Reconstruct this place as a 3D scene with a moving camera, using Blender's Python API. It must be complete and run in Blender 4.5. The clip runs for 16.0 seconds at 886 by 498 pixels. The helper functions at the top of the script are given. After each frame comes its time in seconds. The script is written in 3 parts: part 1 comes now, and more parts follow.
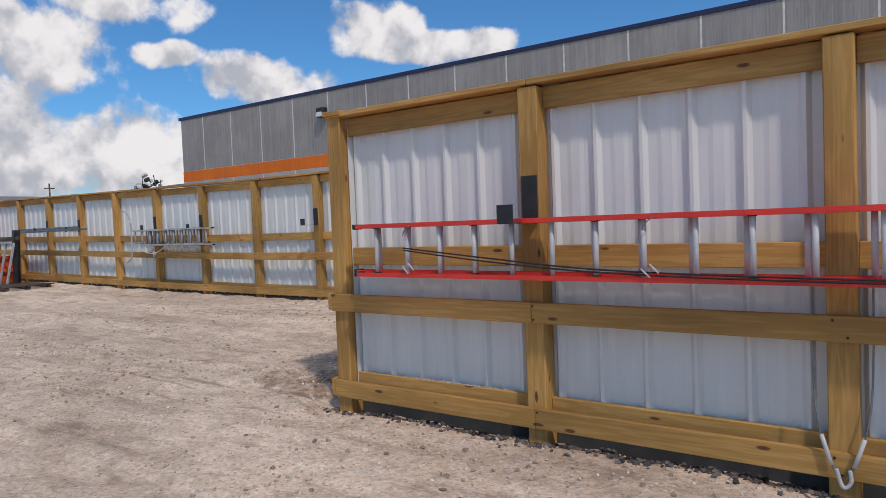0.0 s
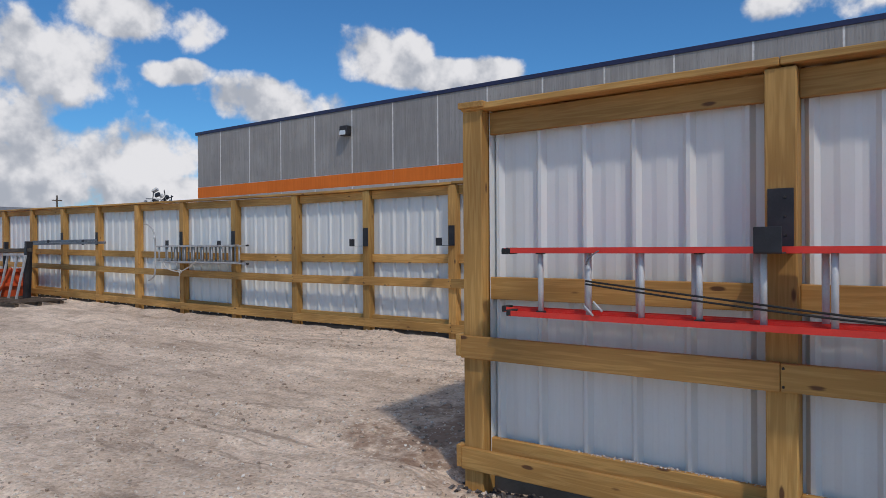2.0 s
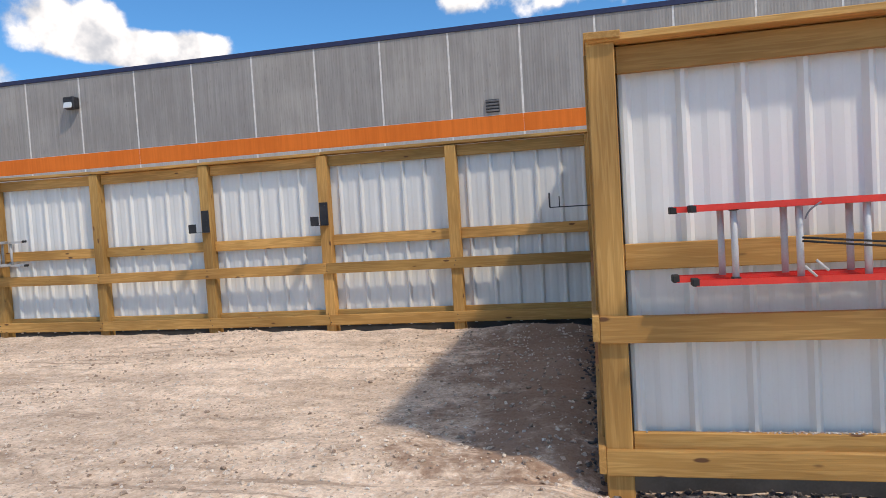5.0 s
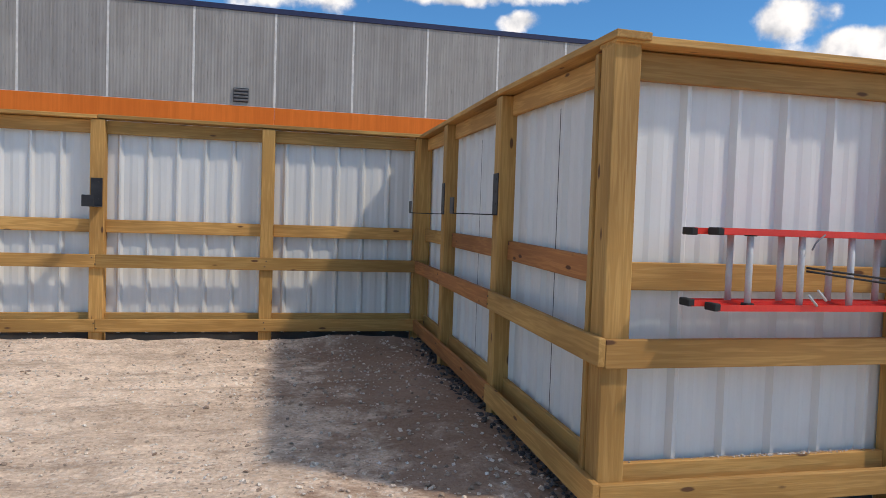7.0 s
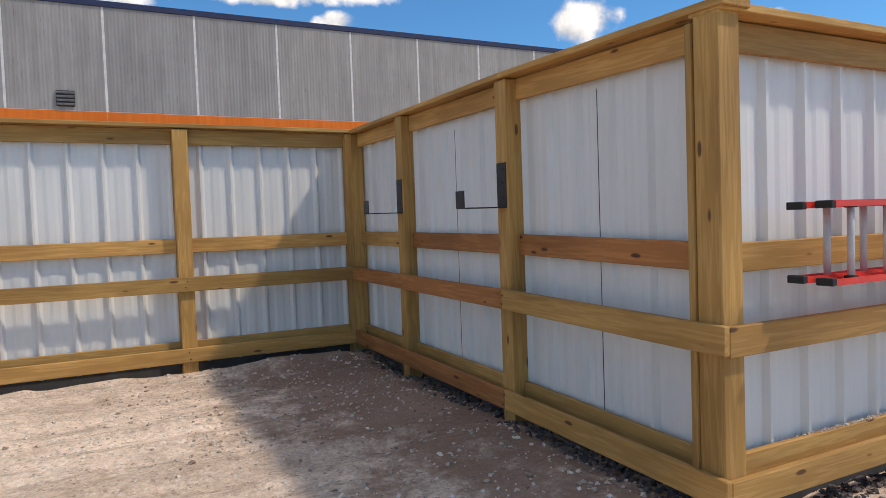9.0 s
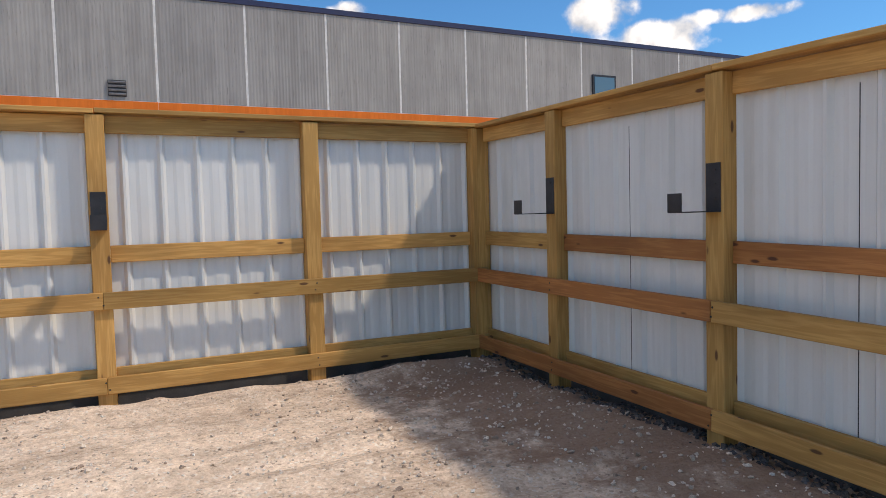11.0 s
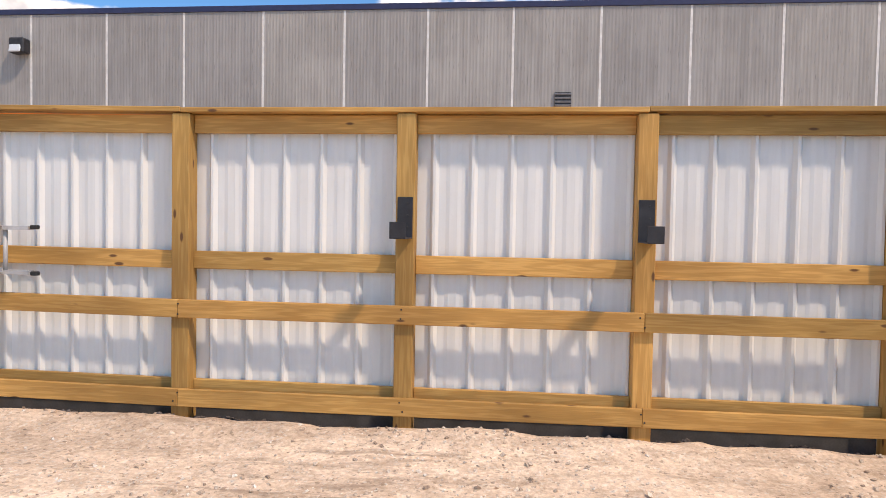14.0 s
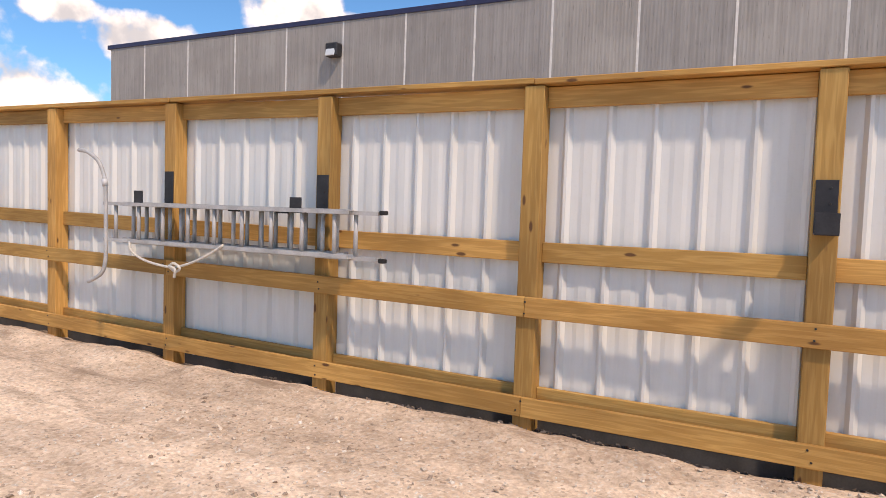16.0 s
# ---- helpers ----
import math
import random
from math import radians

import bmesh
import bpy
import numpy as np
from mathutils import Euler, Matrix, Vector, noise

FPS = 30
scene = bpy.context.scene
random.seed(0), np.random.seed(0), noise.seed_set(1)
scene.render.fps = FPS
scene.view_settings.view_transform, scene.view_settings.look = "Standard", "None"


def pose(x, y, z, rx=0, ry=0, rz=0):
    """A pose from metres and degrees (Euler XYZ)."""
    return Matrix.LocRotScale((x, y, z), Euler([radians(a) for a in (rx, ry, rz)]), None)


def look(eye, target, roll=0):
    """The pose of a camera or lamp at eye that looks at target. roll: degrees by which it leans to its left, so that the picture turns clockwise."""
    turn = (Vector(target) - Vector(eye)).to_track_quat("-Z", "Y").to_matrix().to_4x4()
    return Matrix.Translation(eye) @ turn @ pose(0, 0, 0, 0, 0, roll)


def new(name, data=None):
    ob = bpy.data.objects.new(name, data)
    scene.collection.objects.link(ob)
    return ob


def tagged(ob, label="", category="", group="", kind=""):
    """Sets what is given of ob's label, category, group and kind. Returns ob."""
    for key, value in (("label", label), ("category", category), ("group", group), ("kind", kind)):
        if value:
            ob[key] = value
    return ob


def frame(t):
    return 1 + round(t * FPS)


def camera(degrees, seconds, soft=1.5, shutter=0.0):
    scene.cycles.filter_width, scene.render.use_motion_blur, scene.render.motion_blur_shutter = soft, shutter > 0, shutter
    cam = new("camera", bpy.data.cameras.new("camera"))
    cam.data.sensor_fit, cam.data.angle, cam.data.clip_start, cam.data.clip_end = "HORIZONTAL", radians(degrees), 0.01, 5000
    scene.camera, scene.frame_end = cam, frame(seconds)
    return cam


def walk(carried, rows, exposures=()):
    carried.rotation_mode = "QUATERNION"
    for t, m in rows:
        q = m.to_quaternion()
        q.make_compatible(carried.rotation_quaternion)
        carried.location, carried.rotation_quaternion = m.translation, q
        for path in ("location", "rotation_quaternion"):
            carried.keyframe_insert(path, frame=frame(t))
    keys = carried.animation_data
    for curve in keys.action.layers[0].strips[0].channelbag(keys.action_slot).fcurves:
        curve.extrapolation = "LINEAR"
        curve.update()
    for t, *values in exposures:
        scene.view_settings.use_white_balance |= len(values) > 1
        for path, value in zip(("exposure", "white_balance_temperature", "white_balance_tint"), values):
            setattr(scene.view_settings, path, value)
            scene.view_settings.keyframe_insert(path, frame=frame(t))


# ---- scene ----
cam = camera(66.6, 16.0, soft=0.65)
PATH = [
    (0, (-0.077, 0.031, 1.456), (-1.243, 1.654, 1.372), -2.3),
    (0.5, (-0.396, 0.167, 1.47), (-1.709, 1.675, 1.408), -2.2),
    (1, (-0.819, 0.237, 1.444), (-2.104, 1.769, 1.404), -1.7),
    (1.5, (-1.162, 0.288, 1.457), (-2.422, 1.841, 1.434), 0.4),
    (2, (-1.619, 0.411, 1.462), (-2.787, 2.035, 1.454), -0.4),
    (2.5, (-1.998, 0.328, 1.44), (-3.129, 1.978, 1.417), 1.5),
    (3, (-2.368, 0.221, 1.463), (-3.391, 1.94, 1.464), 2.6),
    (3.2, (-2.539, 0.242, 1.452), (-3.528, 1.98, 1.441), 2.2),
    (5.3, (-4.27, 0.409, 1.456), (-4.535, 2.389, 1.359), -1.6),
    (5.5, (-4.421, 0.518, 1.413), (-4.557, 2.511, 1.322), 0.3),
    (6, (-4.789, 0.608, 1.471), (-4.581, 2.596, 1.443), 1.3),
    (6.5, (-5.174, 0.783, 1.401), (-4.785, 2.745, 1.393), -0.8),
    (7, (-5.498, 0.997, 1.436), (-5.055, 2.945, 1.355), 1.9),
    (7.5, (-5.851, 1.062, 1.458), (-5.196, 2.951, 1.406), 1.3),
    (8, (-6.084, 1.274, 1.418), (-5.293, 3.11, 1.344), 0.7),
    (8.2, (-6.173, 1.402, 1.399), (-5.346, 3.222, 1.346), -2.1),
    (10.3, (-7.041, 2.427, 1.512), (-6.041, 4.153, 1.38), 0.6),
    (10.5, (-7.14, 2.515, 1.528), (-6.201, 4.276, 1.4), 1.8),
    (11, (-7.426, 2.724, 1.525), (-6.548, 4.518, 1.423), -1.5),
    (11.5, (-7.634, 2.933, 1.557), (-6.959, 4.814, 1.463), -0.2),
    (11.6, (-7.681, 2.888, 1.565), (-7.064, 4.788, 1.462), 0.3),
    (12, (-7.81, 3.209, 1.532), (-7.445, 5.173, 1.443), -1.8),
    (12.5, (-7.984, 3.341, 1.531), (-7.836, 5.332, 1.419), -2.6),
    (13, (-8.113, 3.505, 1.523), (-8.016, 5.498, 1.384), -1.1),
    (13.5, (-8.305, 3.668, 1.557), (-8.281, 5.668, 1.516), 0.0),
    (14, (-8.48, 3.845, 1.565), (-8.683, 5.834, 1.498), 1.0),
    (14.5, (-8.675, 4.128, 1.584), (-9.118, 6.078, 1.548), -1.2),
    (15, (-8.892, 4.278, 1.522), (-9.484, 6.183, 1.371), 0.6),
    (15.5, (-9.171, 4.377, 1.536), (-9.944, 6.22, 1.461), 0.2),
    (16, (-9.43, 4.469, 1.533), (-10.35, 6.241, 1.421), 1.9),
]
# stops, white balance and tint as the clip's camera sets itself
EXPOSURES = [(0.0, -0.10, 6650, 13), (3.0, -0.26, 6350, 11), (5.5, 0.50, 7080, 13), (6.5, 0.22, 6880, 12), (8.0, 0.29, 6980, 12), (11.0, 0.36, 7080, 13), (11.5, 0.34, 7080, 13), (12.0, 0.79, 7150, 13), (12.5, 1.19, 7550, 15), (13.0, 1.14, 7550, 16), (13.5, 0.89, 7650, 16), (14.0, 0.74, 7750, 19), (15.0, 0.76, 8050, 21), (16.0, 0.56, 7950, 21)]
walk(cam, [(t, look(eye, target, roll)) for t, eye, target, roll in PATH], EXPOSURES)

# ---------------------------------------------------------------- world, sun
SUN_DIR = Vector((1.6, -1.0, 2.35)).normalized()
sun_data = bpy.data.lights.new("sun", "SUN")
sun_data.energy, sun_data.angle, sun_data.color = 1.85, radians(3.0), (1.0, 0.93, 0.83)
sun = new("sun", sun_data)
sun.matrix_world = Matrix.Translation((20, -10, 25)) @ SUN_DIR.to_track_quat("Z", "Y").to_matrix().to_4x4()


class Nodes:
    """Short hand for writing node trees."""

    def __init__(self, tree):
        self.t = tree
        tree.nodes.clear()

    def add(self, kind, **props):
        n = self.t.nodes.new(kind)
        for k, v in props.items():
            setattr(n, k, v)
        return n

    def put(self, socket, v):
        if isinstance(v, bpy.types.NodeSocket):
            self.t.links.new(v, socket)
        elif v is not None:
            socket.default_value = v

    def math(self, op, a, b=None, c=None):
        n = self.add("ShaderNodeMath", operation=op)
        for s, v in zip(n.inputs, (a, b, c)):
            self.put(s, v)
        return n.outputs[0]

    def vmath(self, op, a, b):
        n = self.add("ShaderNodeVectorMath", operation=op)
        self.put(n.inputs[0], a)
        self.put(n.inputs[1], b)
        return n.outputs[0]

    def noise(self, vec, scale, detail=4.0, rough=0.5, color=False):
        n = self.add("ShaderNodeTexNoise")
        self.put(n.inputs["Vector"], vec)
        n.inputs["Scale"].default_value = scale
        n.inputs["Detail"].default_value = detail
        n.inputs["Roughness"].default_value = rough
        return n.outputs["Color" if color else "Fac"]

    def ramp(self, fac, a, b, lo=(0, 0, 0), hi=(1, 1, 1)):
        n = self.add("ShaderNodeMapRange", interpolation_type="SMOOTHSTEP")
        self.put(n.inputs["Value"], fac)
        n.inputs["From Min"].default_value, n.inputs["From Max"].default_value = a, b
        if lo == (0, 0, 0) and hi == (1, 1, 1):
            return n.outputs["Result"]
        return self.mix(n.outputs["Result"], (*lo, 1), (*hi, 1))

    def mix(self, fac, a, b, blend="MIX"):
        n = self.add("ShaderNodeMix", data_type="RGBA", blend_type=blend)
        self.put(n.inputs["Factor"], fac)
        self.put(n.inputs["A"], a)
        self.put(n.inputs["B"], b)
        return n.outputs["Result"]


world = bpy.data.worlds.new("sky")
scene.world = world
world.use_nodes = True
w = Nodes(world.node_tree)
sky = w.add("ShaderNodeTexSky", sky_type="NISHITA")
sky.sun_disc = False
sky.sun_elevation = math.asin(SUN_DIR.z)
sky.sun_rotation = math.atan2(SUN_DIR.x, SUN_DIR.y)
sky.ozone_density, sky.dust_density, sky.air_density = 4.0, 0.3, 1.0
way = w.add("ShaderNodeTexCoord").outputs["Generated"]
sep = w.add("ShaderNodeSeparateXYZ")
w.put(sep.inputs[0], way)
az = w.math("MULTIPLY", w.math("ARCTAN2", sep.outputs[0], sep.outputs[1]), 57.2958)
el = w.math("MULTIPLY", w.math("ARCSINE", sep.outputs[2]), 57.2958)
# cumulus clouds: bearing, height, half width, half height, in degrees
CLOUDS = [(-66.3, 13.6, 7.2, 4.7), (-70.8, 10, 7.7, 3.3), (-64, 7.4, 15, 3.2), (-60.2, 17.4, 7.7, 2.5), (-57.4, 13.6, 3.3, 1.2), (-66, 4.2, 22, 2.6), (-77.6, 10.8, 11, 8.3),
          (-49.7, 11.7, 7.7, 2.5), (-40.7, 15.9, 4.7, 2.8), (-35.4, 14.3, 7.2, 1.6), (-2.8, 17.8, 8.6, 2.5), (7, 19.4, 4.4, 1.5), (17, 18.7, 9.4, 1.5), (18.8, 16.4, 2.5, 1.2), (39.7, 15.5, 3.3, 2.2), (43.5, 13.2, 6.4, 2.0), (50.3, 14.4, 5.5, 0.9),
          # unseen clouds around and overhead, the high ones added as neutral fill light
          (75, 14, 13, 5), (120, 20, 16, 6), (165, 16, 16, 5), (-120, 18, 18, 7), (-160, 24, 13, 6), (60, 45, 40, 12), (-50, 50, 45, 13), (-150, 55, 35, 14), (150, 48, 30, 12), (-100, 36, 24, 8), (10, 62, 50, 14), (100, 68, 60, 14)]
field = None
for a, e, hw, hh in CLOUDS:
    du = w.math("DIVIDE", w.math("SUBTRACT", az, a), hw)
    dv = w.math("DIVIDE", w.math("SUBTRACT", el, e), hh)
    f = w.math("SUBTRACT", 1.0, w.math("ADD", w.math("MULTIPLY", du, du), w.math("MULTIPLY", dv, dv)))
    field = f if field is None else w.math("MAXIMUM", field, f)
puff = w.noise(way, 14.0, 6.0, 0.52)
puff_up = w.noise(w.vmath("ADD", way, (0.012, -0.006, 0.02)), 14.0, 4.0, 0.5)
broad = w.noise(way, 6.0, 3.0, 0.5)
field = w.math("MAXIMUM", field, -1.2)
field = w.math("ADD", field, w.math("MULTIPLY", w.math("SUBTRACT", puff, 0.5), 3.2))
mask = w.ramp(field, 0.2, 0.75)
shade = w.math("ADD", 0.45, w.math("MULTIPLY", w.math("SUBTRACT", puff, puff_up), 2.4))
shade = w.math("ADD", shade, w.math("MULTIPLY", w.math("SUBTRACT", broad, 0.5), 0.6))
cloud = w.ramp(shade, 0.1, 0.75, (3.4, 3.65, 4.1), (6.6, 6.6, 6.7))
blue = w.mix(1.0, sky.outputs[0], (0.36, 0.70, 0.92, 1), "MULTIPLY")
bg = w.add("ShaderNodeBackground")
w.put(bg.inputs[0], w.mix(mask, blue, cloud))
bg.inputs[1].default_value = 0.135
w.put(w.add("ShaderNodeOutputWorld").inputs[0], bg.outputs[0])


# ---------------------------------------------------------------- materials
def material(name, rough=0.7, metal=0.0):
    m = bpy.data.materials.new(name)
    m.use_nodes = True
    n = Nodes(m.node_tree)
    b = n.add("ShaderNodeBsdfPrincipled")
    n.put(n.add("ShaderNodeOutputMaterial").inputs[0], b.outputs[0])
    b.inputs["Roughness"].default_value, b.inputs["Metallic"].default_value = rough, metal
    return m, n, b


def bump(n, b, height, strength, distance):
    k = n.add("ShaderNodeBump")
    k.inputs["Strength"].default_value, k.inputs["Distance"].default_value = strength, distance
    n.put(k.inputs["Height"], height)
    n.put(b.inputs["Normal"], k.outputs[0])


def scaled(n, vec, s):
    return n.vmath("MULTIPLY", vec, s)


def wood(name, light, dark, knots=True):
    """Sawn pine whose grain runs along the board's own x axis."""
    m, n, b = material(name, 0.75)
    info = n.add("ShaderNodeObjectInfo")
    local = n.add("ShaderNodeTexCoord").outputs["Object"]
    off = n.add("ShaderNodeCombineXYZ")
    n.put(off.inputs[0], n.math("MULTIPLY", info.outputs["Random"], 37.0))
    n.put(off.inputs[1], n.math("MULTIPLY", info.outputs["Random"], 11.0))
    p = n.vmath("ADD", local, off.outputs[0])
    rings = n.noise(scaled(n, p, (1.1, 17, 17)), 1.0, 3.0, 0.55)
    line = n.math("FRACT", n.math("MULTIPLY", rings, 5.0))
    line = n.math("ABSOLUTE", n.math("SUBTRACT", line, 0.5))
    fine = n.noise(scaled(n, p, (5, 160, 160)), 1.0, 2.0, 0.6)
    tone = n.noise(scaled(n, p, (0.8, 3, 3)), 1.0, 3.0)
    col = n.mix(n.ramp(line, 0.12, 0.5), (*dark, 1), (*light, 1))
    col = n.mix(n.math("MULTIPLY", n.ramp(fine, 0.45, 0.75), 0.18), col, (*[c * 0.55 for c in dark], 1))
    col = n.mix(1.0, col, n.ramp(tone, 0.28, 0.72, (0.70, 0.66, 0.60), (1.16, 1.14, 1.12)), "MULTIPLY")
    each = n.mix(info.outputs["Random"], (0.78, 0.80, 0.76, 1), (1.12, 1.08, 1.03, 1))
    col = n.mix(1.0, col, each, "MULTIPLY")
    if knots:
        v = n.add("ShaderNodeTexVoronoi", feature="F1")
        n.put(v.inputs["Vector"], scaled(n, p, (2.6, 8.0, 8.0)))
        v.inputs["Scale"].default_value = 1.0
        cut = n.math("ADD", v.outputs["Distance"], n.math("MULTIPLY", n.math("SUBTRACT", fine, 0.5), 0.06))
        col = n.mix(n.math("MULTIPLY", n.ramp(cut, 0.13, 0.07), 0.95), col, (dark[0] * 0.22, dark[1] * 0.16, dark[2] * 0.2, 1))
    n.put(b.inputs["Base Color"], col)
    bump(n, b, n.math("ADD", fine, n.math("MULTIPLY", line, 0.5)), 0.35, 0.003)
    return m


PINE = wood("treated_pine", (0.60, 0.35, 0.115), (0.50, 0.275, 0.08))
PINE_BROWN = wood("weathered_pine", (0.44, 0.19, 0.06), (0.35, 0.14, 0.042))
GREY_WOOD = wood("old_grey_wood", (0.16, 0.12, 0.085), (0.085, 0.06, 0.045), False)
PLYWOOD = wood("plywood", (0.50, 0.40, 0.26), (0.42, 0.32, 0.20), False)


def plain(name, colour, rough, metal=0.0, vary=0.15, scale=6.0, bumpy=0.0):
    """A paint or metal with blotches at two scales."""
    m, n, b = material(name, rough, metal)
    p = n.add("ShaderNodeNewGeometry").outputs["Position"]
    big, small = n.noise(p, scale, 4.0), n.noise(p, scale * 14, 3.0)
    k = n.math("ADD", n.math("MULTIPLY", big, 0.7), n.math("MULTIPLY", small, 0.3))
    n.put(b.inputs["Base Color"], n.ramp(k, 0.3, 0.7, tuple(c * (1 - vary) for c in colour), tuple(min(1, c * (1 + vary)) for c in colour)))
    n.put(b.inputs["Roughness"], n.math("ADD", rough - 0.08, n.math("MULTIPLY", small, 0.16)))
    if bumpy:
        bump(n, b, small, 0.4, bumpy)
    return m


def sheet_metal():
    """White-coated steel sheet, dusty towards nothing in particular, with faint vertical drip marks."""
    m, n, b = material("white_steel_sheet", 0.42)
    p = n.add("ShaderNodeNewGeometry").outputs["Position"]
    drip = n.noise(scaled(n, p, (14, 14, 0.8)), 1.0, 3.0, 0.6)
    cloudy = n.noise(p, 2.2, 4.0)
    dust = n.noise(p, 60.0, 2.0)
    col = n.ramp(drip, 0.3, 0.7, (0.70, 0.70, 0.675), (0.74, 0.742, 0.72))
    col = n.mix(n.math("MULTIPLY", n.ramp(cloudy, 0.45, 0.75), 0.22), col, (0.60, 0.585, 0.55, 1))
    col = n.mix(n.math("MULTIPLY", n.ramp(dust, 0.55, 0.8), 0.08), col, (0.45, 0.42, 0.38, 1))
    n.put(b.inputs["Base Color"], col)
    n.put(b.inputs["Roughness"], n.math("ADD", 0.34, n.math("MULTIPLY", cloudy, 0.2)))
    bump(n, b, cloudy, 0.25, 0.02)
    return m


SHEET = sheet_metal()
BLACK = plain("black_steel", (0.035, 0.033, 0.036), 0.5, 0.3, 0.3, 9, 0.001)
RED = plain("red_fibreglass", (0.76, 0.042, 0.026), 0.42, 0.0, 0.12, 5)
ALU = plain("aluminium", (0.56, 0.56, 0.56), 0.58, 0.08, 0.14, 8)
DULL_ALU = plain("dull_aluminium", (0.46, 0.45, 0.44), 0.55, 0.15, 0.22, 8)
STEEL = plain("galvanised_steel", (0.22, 0.23, 0.25), 0.5, 0.6, 0.25, 7)
RUBBER = plain("black_rubber", (0.02, 0.02, 0.02), 0.8)
ROPE = plain("pale_rope", (0.62, 0.58, 0.52), 0.9, 0, 0.2, 40)
ORANGE_PAINT = plain("orange_machine_paint", (0.62, 0.085, 0.018), 0.55, 0, 0.25, 2.5)
NAVY = plain("navy_coping", (0.022, 0.026, 0.075), 0.45)
DARK_ROOF = plain("shed_roof_metal", (0.24, 0.23, 0.22), 0.6, 0.2)
DARK_INSIDE = plain("shed_dark_board", (0.035, 0.04, 0.05), 0.8)
JOINT = plain("pale_joint_sealant", (0.68, 0.66, 0.63), 0.8)
# kick board colour, darkened to carry the shade under the bottom rails
KICK_SHADE = plain("shade_dark_kick_board", (0.075, 0.072, 0.07), 0.85, 0, 0.3, 5)
SCREW = plain("dark_screw", (0.05, 0.045, 0.04), 0.5, 0.5)


def concrete(name, a, c, ribs):
    m, n, b = material(name, 0.88)
    info = n.add("ShaderNodeObjectInfo")
    p = n.add("ShaderNodeNewGeometry").outputs["Position"]
    streak = n.noise(scaled(n, p, (9, 9, 0.45)), 1.0, 5.0, 0.65)
    blotch = n.noise(p, 0.7, 4.0)
    fine = n.noise(p, 30.0, 3.0)
    col = n.ramp(n.math("ADD", n.math("MULTIPLY", streak, 0.6), n.math("MULTIPLY", blotch, 0.4)), 0.35, 0.68, a, c)
    col = n.mix(1.0, col, n.mix(info.outputs["Random"], (0.92, 0.92, 0.93, 1), (1.06, 1.05, 1.03, 1)), "MULTIPLY")
    height = fine
    if ribs:
        s = n.add("ShaderNodeSeparateXYZ")
        n.put(s.inputs[0], p)
        wave = n.math("SINE", n.math("MULTIPLY", s.outputs[0], 2 * math.pi / 0.098))
        wear = n.noise(scaled(n, p, (40, 40, 2.5)), 1.0, 3.0)
        col = n.mix(n.math("MULTIPLY", n.ramp(wear, 0.6, 0.72), 0.55), col, (0.12, 0.11, 0.105, 1))
        height = n.math("ADD", n.math("MULTIPLY", wave, 0.8), n.math("MULTIPLY", fine, 0.4))
    n.put(b.inputs["Base Color"], col)
    bump(n, b, height, 0.35, 0.006)
    return m


CONCRETE = concrete("ribbed_concrete", (0.27, 0.255, 0.24), (0.37, 0.352, 0.332), True)
BAND = concrete("orange_band_paint", (0.66, 0.145, 0.012), (0.78, 0.185, 0.02), False)
BASE_CONC = concrete("pale_concrete", (0.38, 0.365, 0.35), (0.46, 0.445, 0.43), True)


